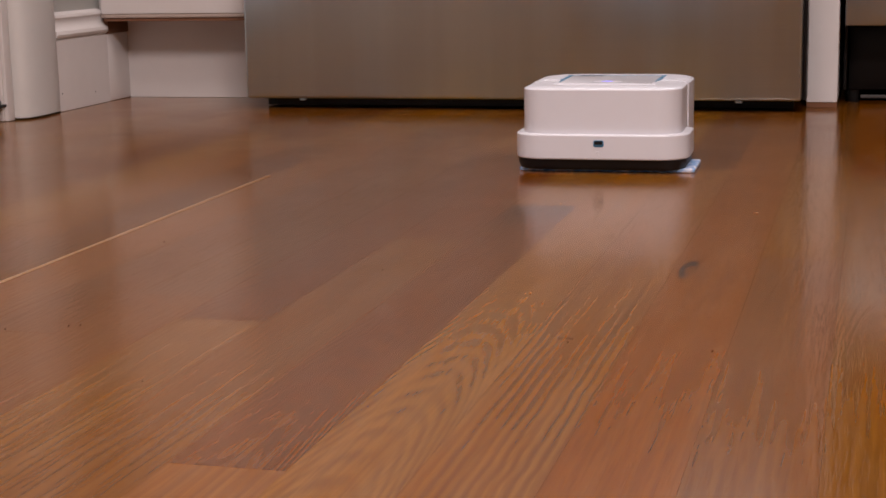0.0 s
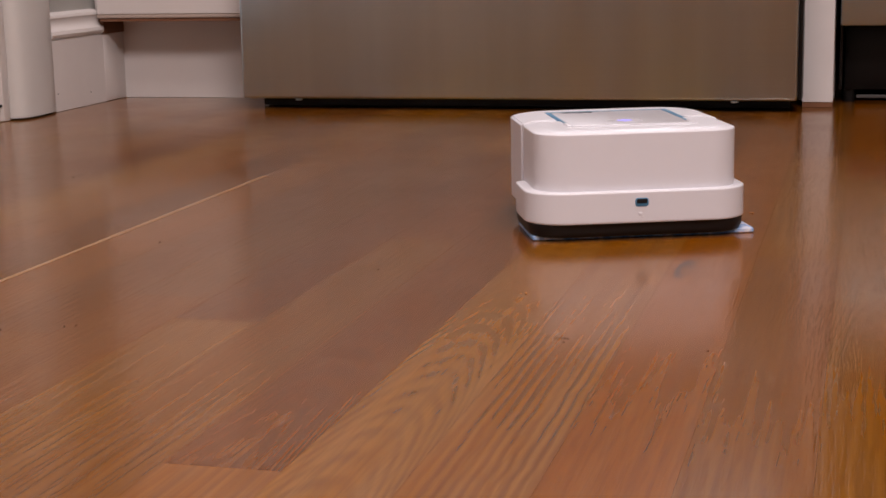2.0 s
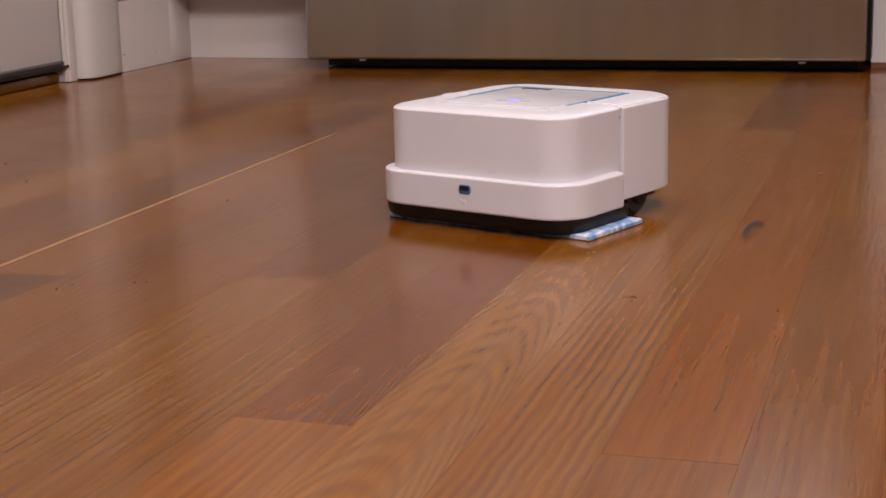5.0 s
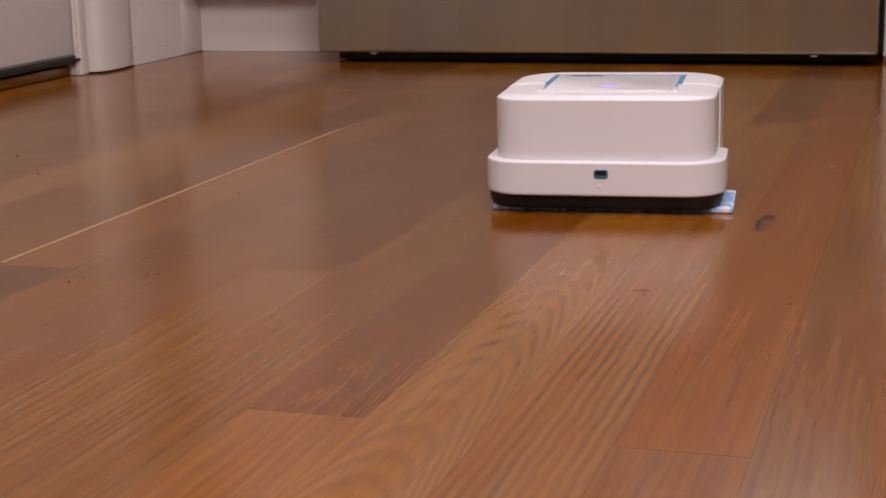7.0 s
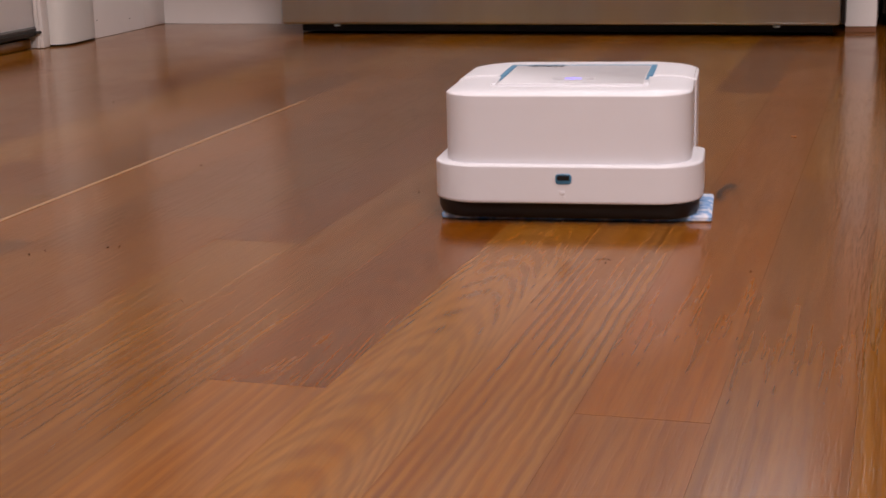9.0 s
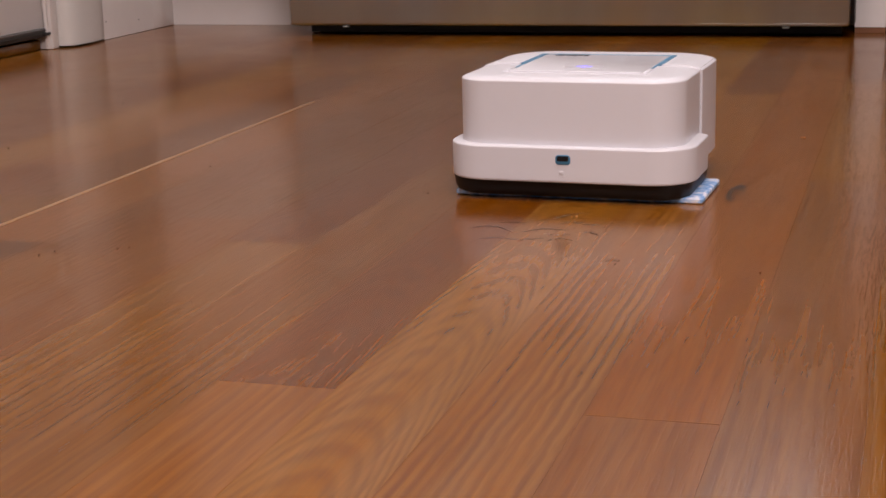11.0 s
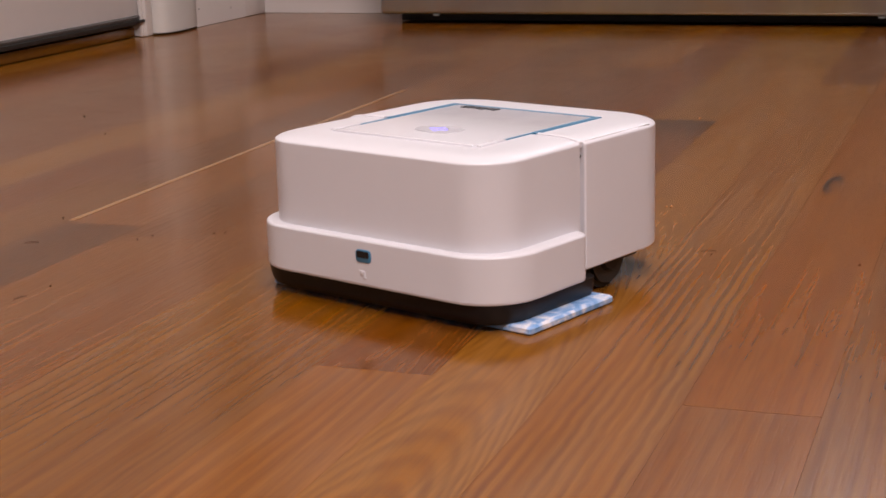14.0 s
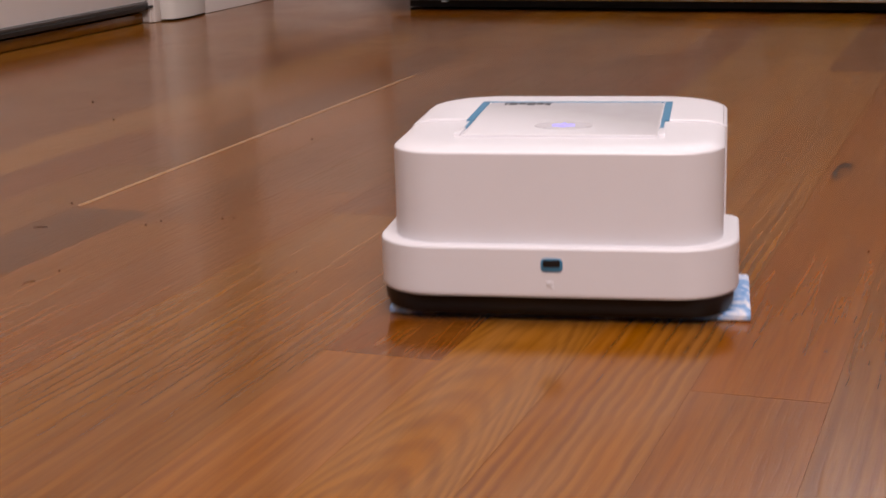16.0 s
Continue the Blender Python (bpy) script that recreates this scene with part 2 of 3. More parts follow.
OAK["russet", "stained"] = oak("oak_russet_dark_ended", *OAK_TONES["russet"], "arched", None, (1.19, 1.33))
OAK_FIELD = oak("oak_rest_of_floor", *OAK_TONES["tan"], "bold", joined=True)
OAK["orange", "knotted"] = oak("oak_orange_knotted", *OAK_TONES["orange"], "straight", (-0.121, 1.094))
WHITE_TRIM = paint("white_trim_paint", (0.80, 0.77, 0.755), 0.4)
CASING_PAINT = paint("cream_casing_paint", (0.67, 0.65, 0.625), 0.4)
# Cabinet white raised for the filler: its colour makes up for weak light.
FILLER_PAINT = paint("light_raised_filler_paint", (0.88, 0.865, 0.87), 0.35, 0.03)
# Brownish tone of the cabinet's lower edge.
EDGE_PAINT = paint("brownish_cabinet_edge", (0.46, 0.37, 0.32), 0.5, 0.15)
WHITE_CABINET = paint("white_cabinet_paint", (0.82, 0.79, 0.78), 0.35, 0.03)
WHITE_DOOR = paint("white_door_paint", (0.84, 0.82, 0.82), 0.4, 0.03)
WALL_PAINT = paint("grey_wall_paint", (0.42, 0.42, 0.40), 0.7)
CEILING_PAINT = paint("white_ceiling_paint", (0.8, 0.78, 0.76), 0.8)
STEEL = brushed_steel("brushed_steel")
BLACK_METAL = plastic("black_enamel", (0.006, 0.005, 0.005), 0.4, spec=0.3)
DULL_BLACK = plastic("dull_black_no_glare", (0.008, 0.008, 0.008), 0.35, spec=0.08)
RAW_WOOD = paint("raw_brown_wood", (0.20, 0.085, 0.04), 0.6, 0.2)
RUBBER = plastic("black_rubber", (0.022, 0.021, 0.021), 0.55, 0.3)
SHELL = plastic("white_shell_plastic", (0.752, 0.752, 0.805), 0.30, 0.12)
LID_SHELL = plastic("white_lid_plastic", (0.665, 0.66, 0.705), 0.22, 0.05)
BUTTON_SHELL = plastic("pale_button_plastic", (0.60, 0.595, 0.64), 0.28)
GREY_PLASTIC = plastic("grey_plastic", (0.30, 0.28, 0.29), 0.4)
BLACK_PLASTIC = plastic("black_plastic", (0.010, 0.009, 0.010), 0.45, spec=0.3)
BLUE_PLASTIC = plastic("blue_plastic", (0.055, 0.21, 0.37), 0.4)
DARK_METAL = plastic("dark_grey_metal", (0.075, 0.072, 0.072), 0.45)
INK = plastic("dark_print", (0.03, 0.03, 0.035), 0.5)
CHIP = plastic("pale_crumb", (0.42, 0.27, 0.13), 0.8)
DUST = plastic("dark_dust", (0.04, 0.028, 0.02), 0.8)
CLOTH = pad_cloth("printed_pad_cloth")
LED = glow("violet_light", (0.32, 0.28, 1.0), 0.85)


# ---- mesh helpers ----
def mesh_of(name, bm, material, smooth=True, angle=35):
    bmesh.ops.recalc_face_normals(bm, faces=bm.faces)
    for f in bm.faces:
        f.smooth = smooth
    if smooth:
        for e in bm.edges:
            if len(e.link_faces) == 2 and e.calc_face_angle(0) > radians(angle):
                e.smooth = False
    data = bpy.data.meshes.new(name)
    bm.to_mesh(data)
    bm.free()
    data.materials.append(material)
    return data


def thing(name, bm, material, label, category, kind="", group=""):
    return tagged(new(name, mesh_of(name, bm, material)), label, category, group, kind)


def part(name, bm, material, parent, label=""):
    ob = new(name, mesh_of(name, bm, material))
    ob.parent = parent
    return tagged(ob, label)


def empty(name, m, label, category, kind="", group=""):
    ob = new(name)
    ob.matrix_basis = m
    return tagged(ob, label, category, group, kind)


def box(x0, x1, y0, y1, z0, z1, bevel=0.0, segments=2, bm=None):
    """A box with its edges rounded."""
    made = bmesh.new()
    bmesh.ops.create_cube(made, size=1.0)
    for v in made.verts:
        v.co = Vector(((x0, x1)[v.co.x > 0], (y0, y1)[v.co.y > 0], (z0, z1)[v.co.z > 0]))
    if bevel:
        bmesh.ops.bevel(made, geom=made.edges[:], offset=bevel, segments=segments, affect="EDGES", profile=0.5)
    if bm is None:
        return made
    data = bpy.data.meshes.new("piece")
    made.to_mesh(data)
    made.free()
    bm.from_mesh(data)
    bpy.data.meshes.remove(data)
    return bm


def rounded(x0, x1, y0, y1, front, back, steps=9):
    """A rectangle's outline with rounded front (low y) and back corners."""
    out = []
    for cx, cy, r, a in ((x0 + front, y0 + front, front, 180), (x1 - front, y0 + front, front, 270), (x1 - back, y1 - back, back, 0), (x0 + back, y1 - back, back, 90)):
        for i in range(steps):
            t = radians(a + 90 * i / (steps - 1))
            out.append((cx + r * math.cos(t), cy + r * math.sin(t)))
    return out


def loft(rings):
    """A closed solid through rings of (outline, z), from below to above."""
    bm = bmesh.new()
    loops = [[bm.verts.new((x, y, z)) for x, y in line] for line, z in rings]
    n = len(loops[0])
    for a, b in zip(loops, loops[1:]):
        for i in range(n):
            bm.faces.new((a[i], a[(i + 1) % n], b[(i + 1) % n], b[i]))
    bm.faces.new(loops[0][::-1])
    bm.faces.new(loops[-1])
    return bm


def extruded(profile, axis, a, b):
    """A moulding: a profile of (out, up), drawn along "x" or "y" from a to b."""
    bm = bmesh.new()
    rows = []
    for at in (a, b):
        rows.append([bm.verts.new((o, at, u) if axis == "y" else (at, o, u)) for o, u in profile])
    n = len(profile)
    for i in range(n):
        bm.faces.new((rows[0][i], rows[0][(i + 1) % n], rows[1][(i + 1) % n], rows[1][i]))
    bm.faces.new(rows[0][::-1])
    bm.faces.new(rows[1])
    return bm


# ---- the room ----
thing("floor", box(-1.34, 3.2, -5.2, 2.98, -0.06, -0.012), OAK["tan", "straight"], "strip floor of varnished red oak in mixed brown tones", "floor", "structure")
FLOOR = bpy.data.objects["floor"]
thing("ceiling", box(-1.34, 3.2, -5.2, 2.98, 2.46, 2.56), CEILING_PAINT, "plain white ceiling over the kitchen", "ceiling", "structure")
thing("wall_north", box(-1.34, 3.2, 2.84, 2.98, -0.012, 2.46), WALL_PAINT, "grey painted wall behind the kitchen units", "wall", "structure")
thing("wall_south", box(-1.34, 3.2, -5.2, -5.06, -0.012, 2.46), WALL_PAINT, "plain grey painted wall closing the room", "wall", "structure")
thing("wall_east", box(3.06, 3.2, -5.06, 2.84, -0.012, 2.46), WALL_PAINT, "plain grey painted wall closing the room", "wall", "structure")

# The west wall, with the door's opening through it.
DOOR_Y0, DOOR_Y1 = 1.119, 1.948
wall = box(-1.278, -1.158, DOOR_Y1, 2.84, -0.012, 2.46)
box(-1.278, -1.158, -5.06, DOOR_Y0, -0.012, 2.46, bm=wall)
box(-1.278, -1.158, DOOR_Y0, DOOR_Y1, 2.05, 2.46, bm=wall)
thing("wall_west", wall, WALL_PAINT, "grey painted wall with a doorway and tall white baseboard", "wall", "structure")

BASE = [(-1.158, 0.0005), (-1.140, 0.0005), (-1.140, 0.0985), (-1.140, 0.1025), (-1.1425, 0.1045), (-1.1385, 0.107), (-1.137, 0.111), (-1.1385, 0.116), (-1.143, 0.119), (-1.1455, 0.124), (-1.1465, 0.131), (-1.1445, 0.135), (-1.146, 0.139), (-1.152, 0.142), (-1.158, 0.143)]
thing("baseboard", extruded(BASE, "y", 2.053, 2.212), WHITE_TRIM, "tall white painted baseboard with a moulded top edge", "baseboard", "structure")
long_board = bpy.data.objects["baseboard"]
for y, z in ((2.062, 0.026), (2.163, 0.0195)):
    part("nail_hole", box(-1.1402, -1.1396, y - 0.0011, y + 0.0011, z - 0.0010, z + 0.0010, 0.0004, 1), DARK_METAL, long_board, "small dark nail hole")
thing("baseboard", box(-1.158, -1.140, 2.2125, 2.2815, 0.0005, 0.1035, 0.001), WHITE_TRIM, "white baseboard cut low under the cabinet", "baseboard", "structure")
thing("baseboard", extruded(BASE, "y", -5.06, DOOR_Y0 - 0.1235), WHITE_TRIM, "tall white painted baseboard with a moulded top edge", "baseboard", "structure")


def casing_profile(y0, y1):
    """A door casing seen in plan: rounded towards the opening, thinner at its outer edge."""
    w = y1 - y0
    return [(-1.158, y0), (-1.146, y0), (-1.139, y0 + 0.004), (-1.1345, y0 + 0.012), (-1.132, y0 + 0.03), (-1.1315, y0 + 0.05), (-1.1335, y0 + w * 0.75), (-1.1375, y1 - 0.003), (-1.140, y1), (-1.158, y1)]


def upright(profile, z0, z1):
    bm = bmesh.new()
    rows = [[bm.verts.new((x, y, z)) for x, y in profile] for z in (z0, z1)]
    n = len(profile)
    for i in range(n):
        bm.faces.new((rows[0][i], rows[0][(i + 1) % n], rows[1][(i + 1) % n], rows[1][i]))
    bm.faces.new(rows[0])
    bm.faces.new(rows[1][::-1])
    return bm


trim = empty("trim", Matrix.Identity(4), "white painted wooden door casing around the doorway", "door casing", "structure")
part("casing", upright(casing_profile(1.951, 2.0525), 0.003, 2.14), CASING_PAINT, trim)
part("casing", upright([(x, DOOR_Y0 + DOOR_Y1 - y) for x, y in casing_profile(1.951, 2.0525)], 0.003, 2.14), CASING_PAINT, trim)
part("head_casing", box(-1.158, -1.134, DOOR_Y0 - 0.0035, DOOR_Y1 + 0.0035, 2.056, 2.14, 0.003), WHITE_TRIM, trim)
part("jamb", box(-1.277, -1.152, DOOR_Y1 - 0.018, DOOR_Y1 - 0.0005, 0.0005, 2.05, 0.0015), WHITE_TRIM, trim)
part("jamb", box(-1.277, -1.152, DOOR_Y0 + 0.0005, DOOR_Y0 + 0.018, 0.0005, 2.05, 0.0015), WHITE_TRIM, trim)
part("stop", box(-1.1615, -1.156, DOOR_Y1 - 0.023, DOOR_Y1 - 0.0185, 0.0005, 2.04, 0.0015), WHITE_TRIM, trim)

# Added oak strip: stands in for the shaded floor seen under the door.
thing("threshold", box(-1.272, -1.1665, DOOR_Y0 + 0.019, DOOR_Y1 - 0.0245, 0.0004, 0.0150, 0.003), OAK["umber", "straight"], "brown oak strip added in place of the dim floor under the closed door", "threshold", "structure")
door = empty("door_1", pose(-1.163, DOOR_Y0 + 0.02, 0), "closed white painted door with a black sweep at its foot", "door", "structure")
DW = DOOR_Y1 - DOOR_Y0 - 0.04
part("door_leaf", box(-0.04, 0.0, 0.0, DW, 0.0288, 2.03, 0.0015), WHITE_DOOR, door)
sweep = part("door_sweep", extruded([(-0.03, 0.0175), (0.0005, 0.0175), (0.003, 0.0185), (0.004, 0.0235), (0.003, 0.0255), (-0.03, 0.0255)], "y", 0.0, DW - 0.001), RUBBER, door, "black rubber door sweep")
part("sweep_rail", extruded([(-0.02, 0.0257), (0.004, 0.0257), (0.0045, 0.0285), (0.002, 0.0303), (0.0004, 0.0305), (0.0004, 0.0285), (-0.02, 0.0285)], "y", 0.0, DW - 0.001), DARK_METAL, sweep, "dark grey metal rail of the sweep")
part("bracket", box(0.0002, 0.009, DW - 0.010, DW + 0.006, 0.0205, 0.0245, 0.001), RUBBER, door, "dark sweep end clip")
# Unseen walls and cover, added to keep light from behind the door.
thing("wall_hall", box(-1.95, -1.85, 0.4, 2.84, -0.0004, 2.46), WALL_PAINT, "unseen plain grey wall added beyond the closed door to block light", "wall", "structure")
for y0, y1 in ((0.28, 0.399), (2.841, 2.96)):
    thing("wall_hall", box(-1.95, -1.342, y0, y1, -0.0004, 2.46), WALL_PAINT, "unseen plain grey wall added to close off light beyond the door", "wall", "structure")
thing("wall_hall", box(-1.341, -1.2785, 0.28, DOOR_Y0 - 0.001, -0.0001, 2.46), WALL_PAINT, "unseen plain grey lining added to block light beyond the door", "wall", "structure")
thing("ceiling_hall", box(-1.95, -1.279, 0.28, 2.96, 2.461, 2.54), CEILING_PAINT, "unseen plain white cover added to block light beyond the door", "ceiling", "structure")
thing("hall_floor", box(-1.95, -1.351, 0.4, 2.84, -0.03, -0.0005), OAK["brown", "straight"], "dark oak floor beyond the closed door", "floor", "structure")

# ---- kitchen units along the north wall ----
cab = empty("cabinet", pose(-1.155, 2.2, 0), "white painted kitchen cabinet beside the refrigerator", "cabinet")
part("body", box(0.0, 0.258, 0.02, 0.62, 0.131, 2.1, 0.001), WHITE_CABINET, cab)
part("door", box(0.014, 0.258, -0.001, 0.019, 0.1345, 2.09, 0.002), WHITE_CABINET, cab)
part("bottom_rail", box(0.0135, 0.2585, -0.0015, 0.0195, 0.1285, 0.134, 0.001), EDGE_PAINT, cab, "brownish lower edge")
part("underside", box(0.018, 0.257, 0.0005, 0.078, 0.1236, 0.1278), RAW_WOOD, cab, "bare brown wood underside")
part("toe_kick", box(0.0060, 0.262, 0.0817, 0.097, 0.0003, 0.1232), WHITE_CABINET, cab, "white recessed toe kick")
part("side_foot", box(-0.0025, 0.0172, 0.013, 0.0812, 0.1040, 0.1262, 0.001), RAW_WOOD, cab, "brown bare wood end")

fridge = empty("refrigerator", pose(-0.4812, 2.115, 0), "brushed stainless steel refrigerator close above the floor", "refrigerator")
part("body", box(-0.385, 0.385, 0.062, 0.70, 0.035, 1.76, 0.004), BLACK_METAL, fridge, "dark cabinet body")
part("door", box(-0.392, 0.392, 0.0, 0.052, 0.0160, 1.75, 0.0045, 3), STEEL, fridge, "brushed stainless steel door")
# Black strip added where only the shaded gap beside the door shows.
part("gap_strip", box(0.3925, 0.3975, 0.006, 0.052, 0.0170, 1.748, 0.001), BLACK_METAL, fridge, "black strip in place of the shaded gap beside the door")
# Black plate standing in for the shade under the door.
part("shade_plate", box(-0.38, 0.38, 0.054, 0.075, 0.0015, 0.034), BLACK_METAL, fridge)
for x in (-0.308, 0.310):
    part("hinge_pin", loft([(rounded(x - 0.005, x + 0.005, 0.002, 0.012, 0.004, 0.004, 4), z) for z in (0.0132, 0.0157)]), STEEL, fridge, "small bright hinge pin under the door")

panel = empty("filler_panel", pose(-0.0655, 2.19, 0), "narrow white filler panel between refrigerator and range", "panel")
part("board", box(-0.0205, 0.0205, 0.0, 0.6, 0.0075, 2.1, 0.0012), FILLER_PAINT, panel)
part("plinth", box(-0.0200, 0.0200, 0.001, 0.58, 0.0003, 0.0072), RAW_WOOD, panel, "brown bare wood shim")

stove = empty("range", pose(0.345, 2.19, 0), "kitchen range with steel drawer above a black base", "range")
part("base", box(-0.377, 0.38, 0.075, 0.6, 0.018, 0.107, 0.002), BLACK_METAL, stove, "black recessed base")
part("drawer", box(-0.382, 0.379, -0.002, 0.05, 0.1105, 0.30, 0.002), STEEL, stove, "brushed steel drawer front")
# Unseen oven door, kept black and dull so no lamp glare reaches the floor.
part("oven_door", box(-0.379, 0.379, -0.002, 0.05, 0.304, 0.80, 0.003), DULL_BLACK, stove, "unseen oven door, dull black to throw no glare")
part("side", box(-0.3835, -0.3795, 0.052, 0.6, 0.02, 0.90, 0.001), BLACK_METAL, stove)
part("body", box(-0.378, 0.378, 0.052, 0.61, 0.1085, 0.90, 0.003), BLACK_METAL, stove)
part("foot_rail", box(-0.360, 0.30, 0.050, 0.056, 0.0085, 0.0130, 0.001), DARK_METAL, stove, "grey metal rail at the base")
for x in (-0.37, 0.34):
    part("foot", loft([(rounded(x - 0.008, x + 0.008, 0.08, 0.096, 0.006, 0.006, 4), z) for z in (0.0003, 0.0176)]), BLACK_METAL, stove)


# ---- the floor mopping robot ----
HW, ZT, SEAM, BACK = 0.0807, 0.0868, 0.0808, 0.173


def shell_rings(hw, y0, y1, front, back, z0, open_back):
    """A shell with a softly domed top; one end stays plumb, where the next shell meets it."""
    rings = []
    for ins, z in ((0.0012, z0), (0.0, z0 + 0.001), (0.0, z0 + 0.0016), (0.0, ZT - 0.0040), (0.0, ZT - 0.0034), (0.00015, ZT - 0.0030), (0.0006, ZT - 0.0026), (0.0014, ZT - 0.0022), (0.0022, ZT - 0.0018), (0.0045, ZT - 0.0011), (0.0080, ZT - 0.0005), (0.0120, ZT - 0.0001), (0.017, ZT)):
        a, b = (ins, ins * 0.055) if open_back else (ins * 0.055, ins)
        rings.append((rounded(-hw + ins, hw - ins, y0 + a, y1 - b, max(front - ins * 0.6, 0.0004), max(back - ins * 0.6, 0.0004)), z))
    return rings


def robot_mop():
    top = empty("mopping_robot", pose(-0.2619, 1.5413, 0), "white plastic floor mopping robot on a blue printed cleaning pad", "robot mop")
    part("front_shell", loft(shell_rings(HW, 0.0050, SEAM - 0.0022, 0.0252, 0.0006, 0.036, True)), SHELL, top)
    part("rear_shell", loft(shell_rings(HW + 0.0012, SEAM + 0.0006, BACK, 0.0012, 0.035, 0.0168, False)), SHELL, top)
    rim = []
    for ins, z in ((0.0018, 0.0141), (0.0005, 0.0146), (0.0, 0.0156), (0.0, 0.0162), (0.0, 0.0374), (0.0, 0.0380), (0.00015, 0.0385), (0.0006, 0.0389), (0.0013, 0.03915), (0.0022, 0.0393), (0.012, 0.0400)):
        rim.append((rounded(-0.0884 + ins, 0.0884 - ins, ins, 0.0765 - ins * 0.4, 0.030 - ins * 0.7, 0.007), z))
    part("bumper", loft(rim), SHELL, top, "white front bumper ledge")
    part("chassis", box(-0.0782, 0.0782, 0.03, 0.150, 0.0172, 0.0790, 0.002), GREY_PLASTIC, top, "grey inner chassis")
    skirt = [(rounded(-0.0862 + i, 0.0862 - i, 0.004 + i, 0.088, 0.021, 0.008), z) for i, z in ((0.0040, 0.0030), (0.0018, 0.0045), (0.0004, 0.0082), (0.0, 0.0140))]
    part("skirt", loft(skirt), BLACK_PLASTIC, top, "black underside skirt")
    part("rear_base", box(-0.070, 0.070, 0.0885, 0.150, 0.010, 0.0166, 0.002), BLACK_PLASTIC, top, "black underside")
    cloth = [(rounded(-0.0835 + i, 0.0943 - i, 0.0155 + i, 0.0885 - i, 0.0014, 0.0014, 4), z) for i, z in ((0.0008, 0.0002), (0.0, 0.0010), (0.0, 0.0033), (0.0010, 0.0042))]
    part("cleaning_pad", loft(cloth), CLOTH, top, "blue and white printed cleaning pad")
    for sx in (-1, 1):
        bm = bmesh.new()
        bmesh.ops.create_cone(bm, cap_ends=True, segments=28, radius1=0.0185, radius2=0.0185, depth=0.013)
        bmesh.ops.bevel(bm, geom=[e for e in bm.edges if abs(e.verts[0].co.z - e.verts[1].co.z) < 1e-6], offset=0.003, segments=2, affect="EDGES")
        bm.transform(pose(sx * 0.0690, 0.112, 0.0187, 0, 90, 0))
        wheel = part("wheel", bm, RUBBER, top, "black rubber drive wheel")
        bm = bmesh.new()
        bmesh.ops.create_cone(bm, cap_ends=True, segments=20, radius1=0.0095, radius2=0.008, depth=0.003)
        bm.transform(pose(sx * 0.0764, 0.112, 0.0187, 0, 90 * sx, 0))
        part("hub", bm, BLACK_PLASTIC, wheel)
    # The lid: a shallow plate whose blue edge shows at the back and the sides.
    lid = part("lid", loft([(rounded(-0.0483 + i, 0.0483 - i, 0.0330 + i, 0.1380 - i, 0.002, 0.003, 4), z) for i, z in ((0, ZT - 0.003), (0, ZT + 0.0001), (0.0004, ZT + 0.0003))]), LID_SHELL, top, "glossy white top lid")
    for sx in (-1, 1):
        x0, x1 = sorted((sx * 0.0485, sx * 0.0525))
        part("blue_edge", box(x0, x1, 0.0800, 0.1400, ZT - 0.002, ZT + 0.0005, 0.0002, 1), BLUE_PLASTIC, lid, "blue plastic edge strip")
        x0, x1 = sorted((sx * 0.0485, sx * 0.0504))
        part("blue_edge", box(x0, x1, 0.0545, 0.0798, ZT - 0.002, ZT + 0.0004, 0.0002, 1), BLUE_PLASTIC, lid, "blue plastic edge strip")
    part("blue_edge", box(-0.0484, 0.0484, 0.1383, 0.1400, ZT - 0.002, ZT + 0.0005, 0.0002, 1), BLUE_PLASTIC, lid, "blue plastic edge strip")
    for sx, y1 in ((-1, 0.0543), (1, 0.0543)):
        x0, x1 = sorted((sx * 0.0487, sx * 0.0520))
        part("clip", box(x0, x1, 0.0335, y1, ZT - 0.002, ZT + 0.0010, 0.0005), SHELL, lid, "pale lid clip")
    part("front_ridge", box(-0.0482, 0.0482, 0.0312, 0.0329, ZT - 0.002, ZT + 0.0012, 0.0006), SHELL, lid)
    mark_x = -0.0390
    mark = bmesh.new()
    for w, deep in ((0.0012, 0.0052), (0.0046, 0.0052), (0.0036, 0.0042), (0.0042, 0.0058), (0.0036, 0.0042), (0.0030, 0.0056)):
        box(mark_x, mark_x + w, 0.1345 - deep, 0.1345, ZT + 0.0001, ZT + 0.0007, bm=mark)
        mark_x += w + 0.0010
    part("maker_mark", mark, INK, lid, "dark printed bars")
    oval = loft([([(0.0150 * math.cos(radians(a)), 0.0630 + 0.0100 * math.sin(radians(a))) for a in range(0, 360, 15)], z) for z in (ZT - 0.001, ZT + 0.0005)])
    button = part("button", oval, BUTTON_SHELL, lid, "pale grey oval button")
    plus = box(-0.0056, 0.0056, 0.0620, 0.0640, ZT + 0.0003, ZT + 0.0009)
    box(-0.0011, 0.0011, 0.0585, 0.0675, ZT + 0.0003, ZT + 0.00085, bm=plus)
    part("light_mark", plus, LED, button, "glowing violet start mark")
    for sx in (-1, 1):
        x0, x1 = sorted((sx * 0.0794, sx * 0.0800))
        part("screw", box(min(sx * 0.0780, sx * 0.0800), max(sx * 0.0780, sx * 0.0800), SEAM - 0.0018, SEAM - 0.0002, 0.0765, 0.0785, 0.0004, 1), BLACK_PLASTIC, top, "tiny dark screw in the seam")
        part("side_groove", box(x0, x1, SEAM + 0.003, 0.145, ZT - 0.0044, ZT - 0.0018), GREY_PLASTIC, top, "thin dark seam")
    for sx in (-1, 1):
        bm = bmesh.new()
        rows = []
